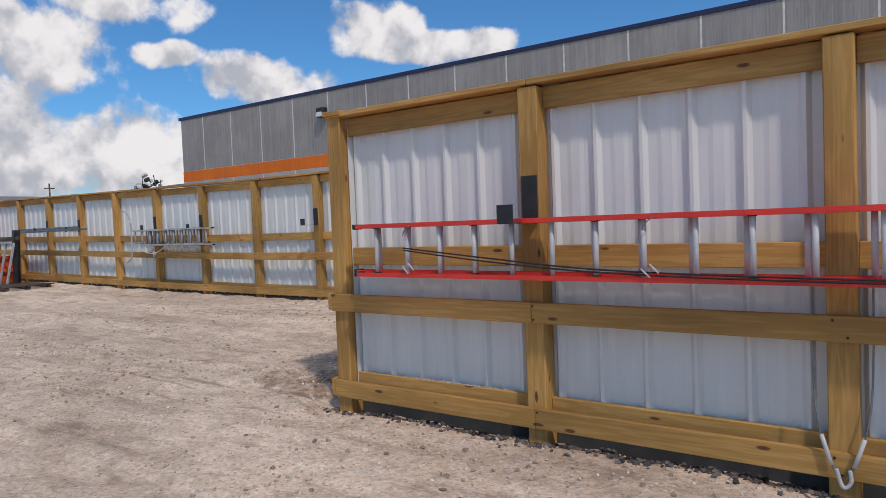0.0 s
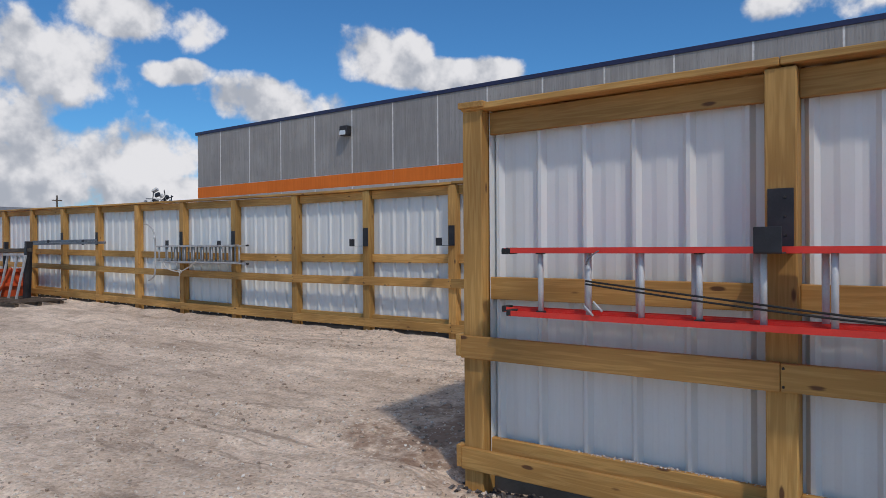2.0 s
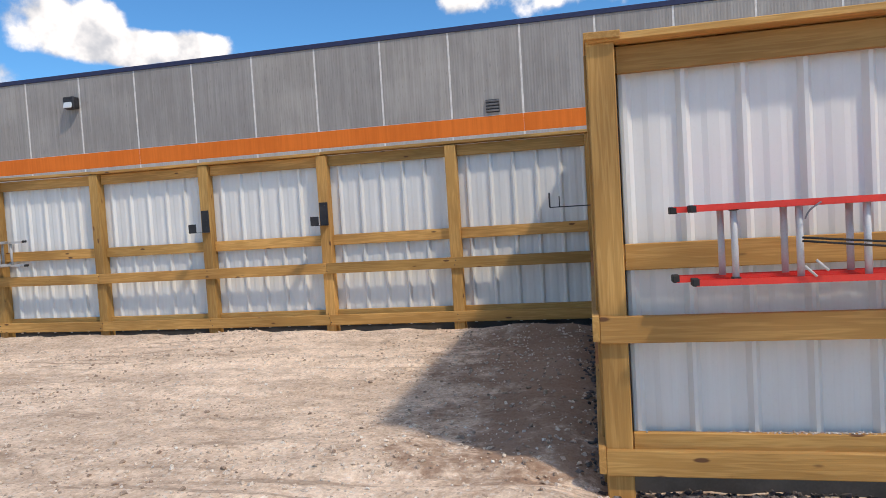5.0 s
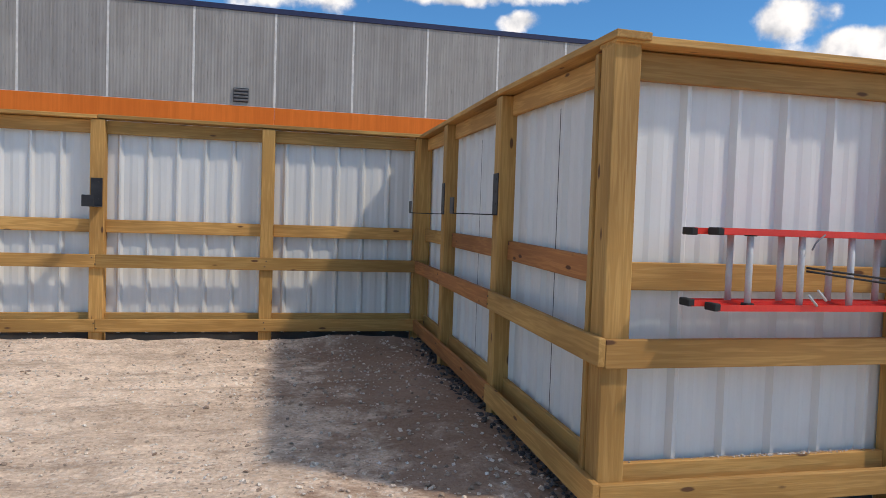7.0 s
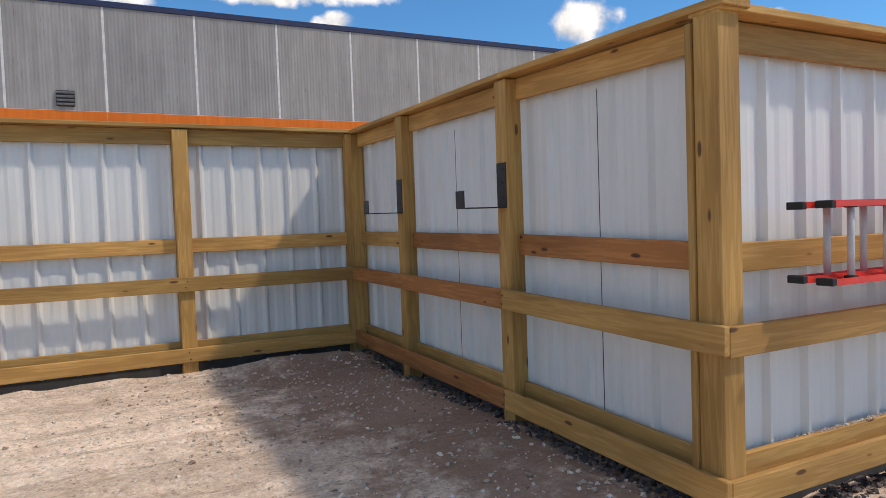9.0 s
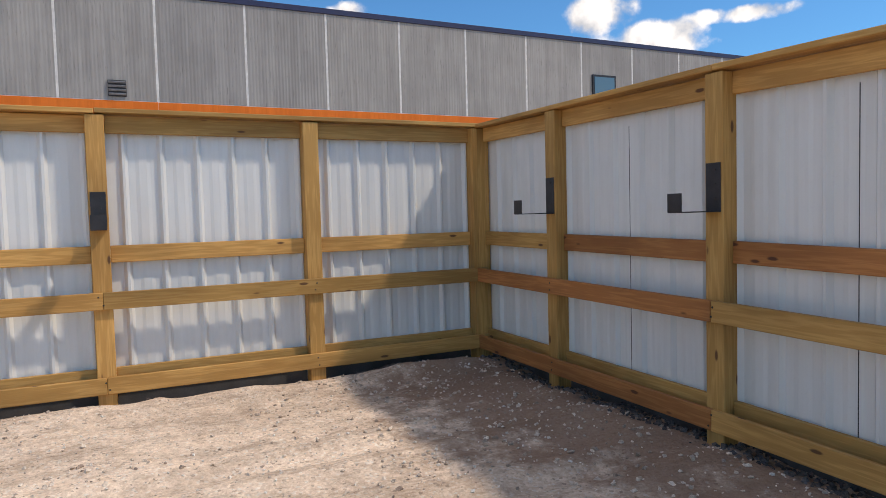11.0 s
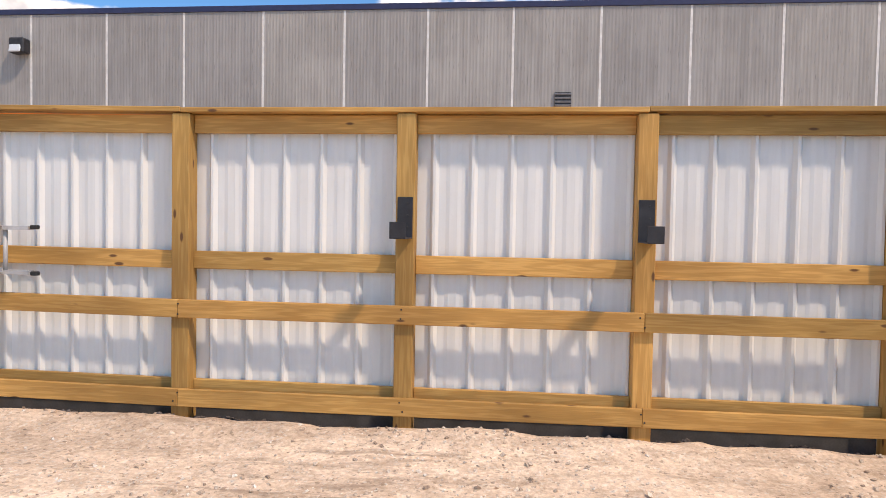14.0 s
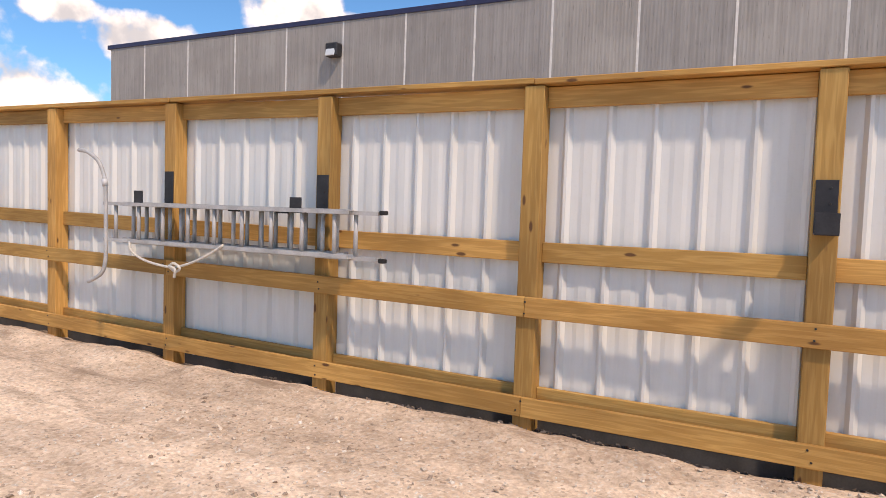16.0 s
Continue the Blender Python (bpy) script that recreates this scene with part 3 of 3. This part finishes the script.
for dz in (0.0, -0.016):
    place("hoist_rope", tube_mesh([(-3.09, 3.745, 1.273 + dz), (-2.4, 3.735, 1.203 + dz * 1.4), (-1.6, 3.735, 1.133 + dz), (-0.4, 3.735, 1.100 + dz), (1.4, 3.74, 1.090 + dz)], 0.0055, RUBBER, "rope", 6), red, label="black hoist rope")

alu = thing("extension_ladder", (-13.5, 8.6, 1.15), "grey aluminium ladder sections nested together on two hooks", "ladder")
section(alu, -15.02, -12.30, 8.53, 1.165, 1.515, DULL_ALU, DULL_ALU, 0.065, 0.305, 0.13, 0.017, False)
section(alu, -14.85, -12.10, 8.605, 1.150, 1.510, DULL_ALU, DULL_ALU, 0.065, 0.305, 0.10, 0.017, False)
section(alu, -14.95, -12.45, 8.68, 1.165, 1.520, DULL_ALU, DULL_ALU, 0.065, 0.305, 0.28, 0.017, False)
section(alu, -14.75, -12.60, 8.752, 1.165, 1.520, STEEL, DULL_ALU, 0.05, 0.305, 0.16, 0.017, False)
for z in (1.505, 1.155):
    place("foot", box_mesh(0.055, 0.045, 0.032, 0.006, RUBBER), alu, Matrix.Translation((-12.07, 8.605, z)), "black rubber ladder foot")
for x in (-13.45, -12.95):
    place("rung_lock", box_mesh(0.12, 0.03, 0.03, 0.004, RUBBER), alu, Matrix.Translation((x, 8.53, 1.49)))

pipe = thing("bent_conduit", (-15.0, 8.48, 0.8), "bent galvanised conduit pipe hooked over the ladder end", "pipe")
place("pipe", tube_mesh([(-15.33, 8.47, 1.985), (-15.20, 8.47, 1.965), (-15.06, 8.475, 1.88), (-14.985, 8.48, 1.74), (-14.965, 8.48, 1.60), (-14.96, 8.48, 1.2), (-14.965, 8.48, 0.98), (-15.02, 8.475, 0.86), (-15.19, 8.47, 0.775)], 0.018, DULL_ALU, "pipe", 10), pipe)
place("coupling", tube_mesh([(-14.985, 8.48, 1.72), (-14.972, 8.48, 1.66)], 0.027, ALU, "coupling", 10, 1), pipe, label="pale set-screw coupling")

knot = thing("rope", (-14.0, 8.5, 0.95), "pale rope tied in a loose loop under the aluminium ladder", "rope")
place("strand", tube_mesh([(-14.66, 8.49, 1.17), (-14.62, 8.485, 1.09), (-14.45, 8.48, 1.02), (-14.2, 8.475, 0.985), (-14.06, 8.47, 0.985), (-13.98, 8.47, 1.0), (-13.85, 8.475, 1.04), (-13.68, 8.48, 1.11), (-13.52, 8.485, 1.20)], 0.011, ROPE, "strand", 7), knot)
place("knot", tube_mesh([(-14.12, 8.465, 0.99), (-14.04, 8.445, 1.02), (-13.98, 8.455, 0.98), (-14.05, 8.47, 0.95), (-14.10, 8.45, 0.99), (-14.02, 8.44, 0.97), (-14.04, 8.45, 0.90)], 0.012, ROPE, "knot", 7), knot)

bars = thing("steel_bars", (-19.0, 8.55, 1.68), "grey steel channel bars lying on two fence hooks", "metal bars")
for y, z, x0, x1 in ((8.52, 0, -20.9, -17.5), (8.60, 0.005, -20.6, -17.25), (8.56, 0.062, -20.8, -17.6)):
    board("bar", (x0, y, 1.595 + z), (x1, y, 1.60 + z), (0, 1, 0), 0.06, 0.055, STEEL, bars)


# a wire sling hung round the second front post
sling = thing("wire_sling", (-0.45, FRONT_Y - 0.07, 0.1), "silver wire sling with eyelets looped round a fence post", "cable")
cx = SIDE_X + 0.07 + 3.52
for s in (-1, 1):
    place("wire", tube_mesh([(cx + 0.135 * s, FRONT_Y + 0.04, 1.1), (cx + 0.13 * s, FRONT_Y - 0.02, 0.55), (cx + 0.10 * s, FRONT_Y - 0.055, 0.30), (cx + 0.05 * s, FRONT_Y - 0.06, 0.14), (cx + 0.01 * s, FRONT_Y - 0.06, 0.06)], 0.005, STEEL, "wire", 6), sling)
    place("sleeve", tube_mesh([(cx + 0.095 * s, FRONT_Y - 0.058, 0.285), (cx + 0.05 * s, FRONT_Y - 0.062, 0.135)], 0.011, ALU, "sleeve", 8, 2), sling)
place("eyelet", tube_mesh([(cx - 0.03, FRONT_Y - 0.065, 0.12), (cx, FRONT_Y - 0.07, 0.03), (cx + 0.035, FRONT_Y - 0.065, 0.06), (cx + 0.03, FRONT_Y - 0.065, 0.12)], 0.010, ALU, "eyelet", 8), sling)


# ---------------------------------------------------------------- the store building behind the fence
WALL_Y, WALL_X0, PITCH, ROOF = 23.5, -35.425, 2.475, 7.88
N_PANELS = 34


def warehouse():
    e = thing("warehouse", (WALL_X0, WALL_Y, 0), "long grey ribbed concrete warehouse with an orange band and navy coping", "building")
    width = PITCH - 0.055
    parts = (("panel", 4.905, ROOF - 4.905, CONCRETE), ("band_panel", 4.29, 0.61, BAND), ("base_panel", 0.0, 4.285, BASE_CONC))
    # the first joint stands where the corner panel ends
    for i in range(N_PANELS):
        x = WALL_X0 + PITCH * (i + 0.5) - 0.36
        for name, z, h, mat in parts:
            if name == "band_panel" and i % 6:
                continue
            lx = width if name != "band_panel" else PITCH * 6 - 0.004
            xc = x if name != "band_panel" else x + PITCH * 2.5
            if i == 0:
                lx, xc = lx - 0.36, xc + 0.18
            place(name, box_mesh(lx, 0.16 if name != "band_panel" else 0.168, h, 0.01, mat), e, Matrix.Translation((xc, WALL_Y + 0.08, z + h / 2)))
    length = PITCH * N_PANELS
    place("joints", finish(box_bm(length - 0.3, 0.1, ROOF - 0.01, 0, (length / 2 - 0.1, 0.055, ROOF / 2)), "joints", JOINT), e, Matrix.Translation((WALL_X0, WALL_Y + 0.0, 0)), "pale sealed panel joints")
    place("body", finish(box_bm(length - 0.4, 30, ROOF - 0.3, 0, (length / 2 - 0.1, 15.2, ROOF / 2 - 0.15)), "body", BASE_CONC), e, Matrix.Translation((WALL_X0, WALL_Y, 0)))
    place("coping", finish(box_bm(length + 0.1, 0.36, 0.17, 0.01, (0, 0, 0)), "coping", NAVY), e, Matrix.Translation((WALL_X0 + length / 2 - 0.1, WALL_Y + 0.14, ROOF + 0.08)), "navy metal roof coping")
    vent = place("vent", finish(box_bm(0.46, 0.05, 0.44, 0.006), "vent", BLACK), e, Matrix.Translation((-7.12, WALL_Y - 0.022, 5.23)), "dark louvred wall vent")
    for k in range(4):
        place("slat", box_mesh(0.44, 0.05, 0.05, 0.004, STEEL), vent, Matrix.Translation((-7.12, WALL_Y - 0.06, 5.07 + 0.107 * k)) @ Matrix.Rotation(radians(35), 4, "X"))
    lamp = place("wall_light", finish(box_bm(0.50, 0.34, 0.46, 0.04), "wall_light", BLACK), e, Matrix.Translation((-23.67, WALL_Y - 0.17, 6.88)), "black wall pack light with a glass front")
    place("lens", box_mesh(0.38, 0.05, 0.30, 0.02, lens), lamp, Matrix.Translation((-23.69, WALL_Y - 0.335, 6.81)) @ Matrix.Rotation(radians(-14), 4, "X"))
    win = place("window", finish(box_bm(1.12, 0.06, 1.25, 0.0), "window", BLACK), e, Matrix.Translation((9.8, WALL_Y - 0.028, 6.075)), "dark framed wall window")
    place("pane", box_mesh(0.96, 0.02, 1.09, 0.0, glass), win, Matrix.Translation((9.8, WALL_Y - 0.062, 6.075)))


warehouse()


# ---------------------------------------------------------------- things at the far end of the yard
def orange_bin():
    x0, x1, y0, y1, z0 = -24.2, -20.9, 6.95, 8.45, 0.17
    h, t = 0.70, 0.05
    e = thing("tipper_bin", ((x0 + x1) / 2, (y0 + y1) / 2, z0), "low orange steel bin with stiffening ribs and rust", "bin")
    xm, ym, lx, ly = (x0 + x1) / 2, (y0 + y1) / 2, x1 - x0, y1 - y0
    for name, m, dims in (("side", (xm, y0, z0 + h / 2 + 0.05), (lx, t, h)), ("side", (xm, y1, z0 + h / 2 + 0.05), (lx, t, h)),
                          ("end", (x0, ym, z0 + h / 2 + 0.05), (t, ly - t, h)), ("end", (x1, ym, z0 + h / 2 + 0.05), (t, ly - t, h)), ("floor", (xm, ym, z0 + 0.08), (lx - t, ly - t, 0.05))):
        place(name, box_mesh(*dims, 0.008, ORANGE_PAINT), e, Matrix.Translation(m))
    for x in np.linspace(x0 + 0.05, x1 - 0.05, 5):
        place("rib", box_mesh(0.09, 0.07, h - 0.1, 0.008, ORANGE_PAINT), e, Matrix.Translation((x, y0 - 0.06, z0 + h / 2)))
    for y in np.linspace(y0 + 0.05, y1 - 0.05, 3):
        place("rib", box_mesh(0.07, 0.09, h - 0.1, 0.008, ORANGE_PAINT), e, Matrix.Translation((x1 + 0.06, y, z0 + h / 2)))
    for z in (z0 + h + 0.05, z0 + 0.38):
        place("rim", box_mesh(lx + 0.1, 0.10, 0.09, 0.01, ORANGE_PAINT), e, Matrix.Translation((xm, y0 - 0.05, z)))
        place("rim", box_mesh(0.10, ly, 0.09, 0.01, ORANGE_PAINT), e, Matrix.Translation((x1 + 0.05, ym, z)))
    for y in (y0 + 0.3, y1 - 0.3):
        place("skid", box_mesh(lx, 0.12, 0.10, 0.01, BLACK), e, Matrix.Translation((xm, y, z0 + 0.03)))


orange_bin()

rack = thing("pallet_rack", (-20.5, 8.1, 0.18), "black and grey steel rack frames standing upright by the fence", "rack")
for x, y in ((-21.75, 8.0), (-21.45, 8.1), (-19.85, 7.95), (-20.05, 8.1)):
    board("upright", (x, y, 0.12), (x + 0.03, y + 0.05, 1.66), (0, 1, 0), 0.09, 0.10, BLACK, rack)
board("beam", (-21.7, 8.0, 1.42), (-19.6, 8.0, 1.44), (0, 1, 0), 0.05, 0.10, GREY_WOOD, rack)
for x in (-20.75, -20.2, -19.75):
    board("leg", (x - 0.05, 7.72, 0.2), (x + 0.08, 7.9, 1.32), (0, 1, 0), 0.045, 0.055, DULL_ALU, rack, label="grey steel leg")
board("bar", (-20.8, 7.85, 1.33), (-19.7, 7.85, 1.33), (0, 1, 0), 0.05, 0.055, DULL_ALU, rack)
place("brace", tube_mesh([(-20.95, 7.6, 0.25), (-20.5, 7.65, 0.45), (-20.15, 7.75, 1.0)], 0.03, ORANGE_PAINT, "brace", 8), rack)

pallet = thing("pallet", (-19.6, 7.8, 0.15), "weathered dark wooden pallet lying on the gravel", "pallet")
for y in (7.25, 7.75, 8.25):
    board("stringer", (-20.9, y, 0.17), (-18.6, y, 0.16), (0, 1, 0), 0.09, 0.10, GREY_WOOD, pallet)
for k in range(9):
    x = -20.8 + 0.27 * k
    board("slat", (x, 7.15, 0.232), (x + 0.02, 8.35, 0.232), (0, 0, 1), 0.022, 0.14, GREY_WOOD, pallet)

ply = thing("plywood_stack", (-26.8, 8.45, 0.2), "bare plywood sheets leaning upright against the fence", "plywood")
for k in range(3):
    board("sheet", (-29.4 + 0.2 * k, 8.30 + 0.05 * k, 0.80), (-24.25 - 0.1 * k, 8.30 + 0.05 * k, 0.79), (0, 1, 0), 0.03, 1.16 + 0.03 * k, PLYWOOD, ply)
board("batten", (-25.3, 8.28, 1.43), (-24.4, 8.28, 1.43), (0, 1, 0), 0.06, 0.10, PINE, ply)

for x, y in ((-24.6, 6.5), (-22.9, 6.3)):
    tm = thing("timber", (x, y, 0.15), "old dark timber lying on the gravel", "timber", "timbers on the gravel")
    board("beam", (x - 1.3, y, 0.20), (x + 0.7, y - 0.1, 0.19), (0, 1, 0), 0.14, 0.10, GREY_WOOD, tm)


def shed():
    e = thing("shed", (-76, 30, 0), "distant dark open shed with a pale metal roof", "building")
    x0, x1, y0, y1, eave, ridge = -81.0, -71.0, 27.2, 32.5, 4.7, 5.55
    bm = bmesh.new()
    v = [bm.verts.new(p) for p in ((x0, y0, 0), (x1, y0, 0), (x1, y0, eave), ((x0 + x1) / 2, y0, ridge), (x0, y0, eave), (x0, y1, 0), (x1, y1, 0), (x1, y1, eave), ((x0 + x1) / 2, y1, ridge), (x0, y1, eave))]
    for f in ((0, 1, 2, 3, 4), (5, 9, 8, 7, 6), (1, 6, 7, 2), (0, 4, 9, 5)):
        bm.faces.new([v[i] for i in f])
    place("wall", finish(bm, "wall", DARK_INSIDE), e)
    for s, xe in ((1, x1 + 1.2), (-1, x0 - 1.2)):
        z = eave - 0.25
        board("roof", ((xe + (x0 + x1) / 2) / 2, y0 - 1.5, (z + ridge + 0.1) / 2), ((xe + (x0 + x1) / 2) / 2, y1 + 0.5, (z + ridge + 0.1) / 2), Vector((s * (ridge - z), 0, 6.2)), 0.16, 6.4, DARK_ROOF, e)


shed()
pole = thing("utility_pole", (-73.5, 33.2, 0), "distant thin utility pole with a crossarm", "pole")
place("mast", tube_mesh([(-73.5, 33.2, 0), (-73.5, 33.2, 6.9)], 0.08, GREY_WOOD, "mast", 8, 1), pole)
place("crossarm", box_mesh(0.08, 1.0, 0.10, 0.01, GREY_WOOD), pole, Matrix.Translation((-73.5, 33.2, 6.4)))

mast = thing("rooftop_unit", (-51.4, 30.9, 0), "distant cluster of dark and white equipment on a stand", "equipment")
place("stand", finish(box_bm(1.4, 2.0, 4.9, 0.02), "stand", STEEL), mast, Matrix.Translation((-51.4, 30.9, 2.45)))
random.seed(5)
for k in range(16):
    dx, dy, dz = random.uniform(-0.5, 0.5), random.uniform(-0.9, 0.9), random.uniform(0, 1) ** 1.4
    m = Matrix.Translation((-51.4 + dx, 30.9 + dy, 4.95 + dz * 1.3 * (1 - 0.5 * abs(dy)))) @ Euler((random.random() * 3, random.random() * 3, random.random() * 3)).to_matrix().to_4x4()
    place("box" if k % 2 else "strut", box_mesh(0.5 if k % 2 else 1.2, 0.2 if k % 2 else 0.07, 0.3 if k % 2 else 0.07, 0.02, (BLACK, JOINT, STEEL)[k % 3]), mast, m)
board("strut", (-51.4, 31.9, 5.15), (-50.5, 34.6, 5.5), (0, 0, 1), 0.12, 0.25, STEEL, mast)


# ---------------------------------------------------------------- loose stones
def stone_heap(name, label, mat, spots, seed):
    """Many small stones as one mesh."""
    rnd = random.Random(seed)
    shape = [Vector(p).normalized() for p in ((1, 0, -0.3), (-0.5, 0.9, -0.3), (-0.5, -0.9, -0.3), (0.6, 0.6, 0.5), (-0.9, 0.0, 0.5), (0.4, -0.7, 0.6), (0, 0, 1.0))]
    tris = ((0, 3, 5), (3, 1, 4), (4, 2, 5), (3, 4, 6), (4, 5, 6), (5, 3, 6), (0, 1, 3), (1, 2, 4), (2, 0, 5), (0, 2, 1))
    verts, faces = [], []
    for x, y, z, r in spots:
        turn = Euler((rnd.uniform(-0.6, 0.6), rnd.uniform(-0.6, 0.6), rnd.uniform(0, 6.28))).to_matrix()
        sx, sy, sz = rnd.uniform(0.7, 1.3), rnd.uniform(0.7, 1.2), rnd.uniform(0.5, 0.9)
        b = len(verts)
        for p in shape:
            q = turn @ Vector((p.x * sx, p.y * sy, p.z * sz)) * r * rnd.uniform(0.85, 1.15)
            verts.append((x + q.x, y + q.y, z + q.z))
        faces += [tuple(b + i for i in t) for t in tris]
    me = bpy.data.meshes.new(name)
    me.from_pydata(verts, [], faces)
    me.materials.append(mat)
    tagged(new(name, me), label, "gravel", kind="stuff")


rnd = random.Random(11)
spots = []
for k in range(12000):
    x, y = rnd.uniform(-13.5, 1.5), rnd.uniform(0.9, 8.6)
    if x > SIDE_X and y > FRONT_Y:
        continue
    if noise.noise((x * 0.8, y * 0.8, 5.0)) + rnd.uniform(-0.5, 0.5) < 0.0:
        continue
    r = 0.006 + 0.012 * rnd.random() ** 3
    spots.append((x, y, ground_z(x, y) + r * 0.2, r))
clods = []
for k in range(21000):
    x, y = rnd.uniform(-13.5, 1.5), rnd.uniform(0.9, 8.65)
    if x > SIDE_X and y > FRONT_Y:
        continue
    d = noise.noise((x * 0.5, y * 1.3, 8.0)) + 0.5 * noise.noise((x * 2.1, y * 3.0, 8.0)) + 0.5 * brown_patch_at(x, y)
    if d + rnd.uniform(-0.35, 0.35) < 0.12:
        continue
    r = 0.007 + 0.017 * rnd.random() ** 2.5
    clods.append((x, y, ground_z(x, y) + r * 0.15, r))
stone_heap("clods", "sandy clods and grit loosened by tyres", CLOD, clods, 4)
stone_heap("pebbles", "pale limestone chips strewn over the yard", PEBBLE, spots, 1)
# stones at the fence feet; their dark colour also holds the gaps' shade
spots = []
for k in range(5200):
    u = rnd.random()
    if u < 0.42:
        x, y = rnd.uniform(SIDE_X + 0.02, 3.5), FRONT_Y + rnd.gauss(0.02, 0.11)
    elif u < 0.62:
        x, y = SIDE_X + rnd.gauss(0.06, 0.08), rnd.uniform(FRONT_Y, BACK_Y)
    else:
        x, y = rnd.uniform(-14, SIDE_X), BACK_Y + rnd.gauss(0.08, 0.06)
    r = rnd.uniform(0.010, 0.026)
    spots.append((x, y, ground_z(x, y) + r * 0.25, r))
stone_heap("shade_dark_gravel", "crushed stone under the bottom rails, coloured dark for the shade too", DARK_STONE, spots, 2)

spots = [(x, FRONT_Y + 0.10 + rnd.uniform(-0.015, 0.015), 0.253, rnd.uniform(0.003, 0.009)) for x in (rnd.gauss(-2.85, 0.28) for k in range(160))]
stone_heap("wood_chips", "pale sawdust chips lying on the bottom rail", PEBBLE, spots, 3)
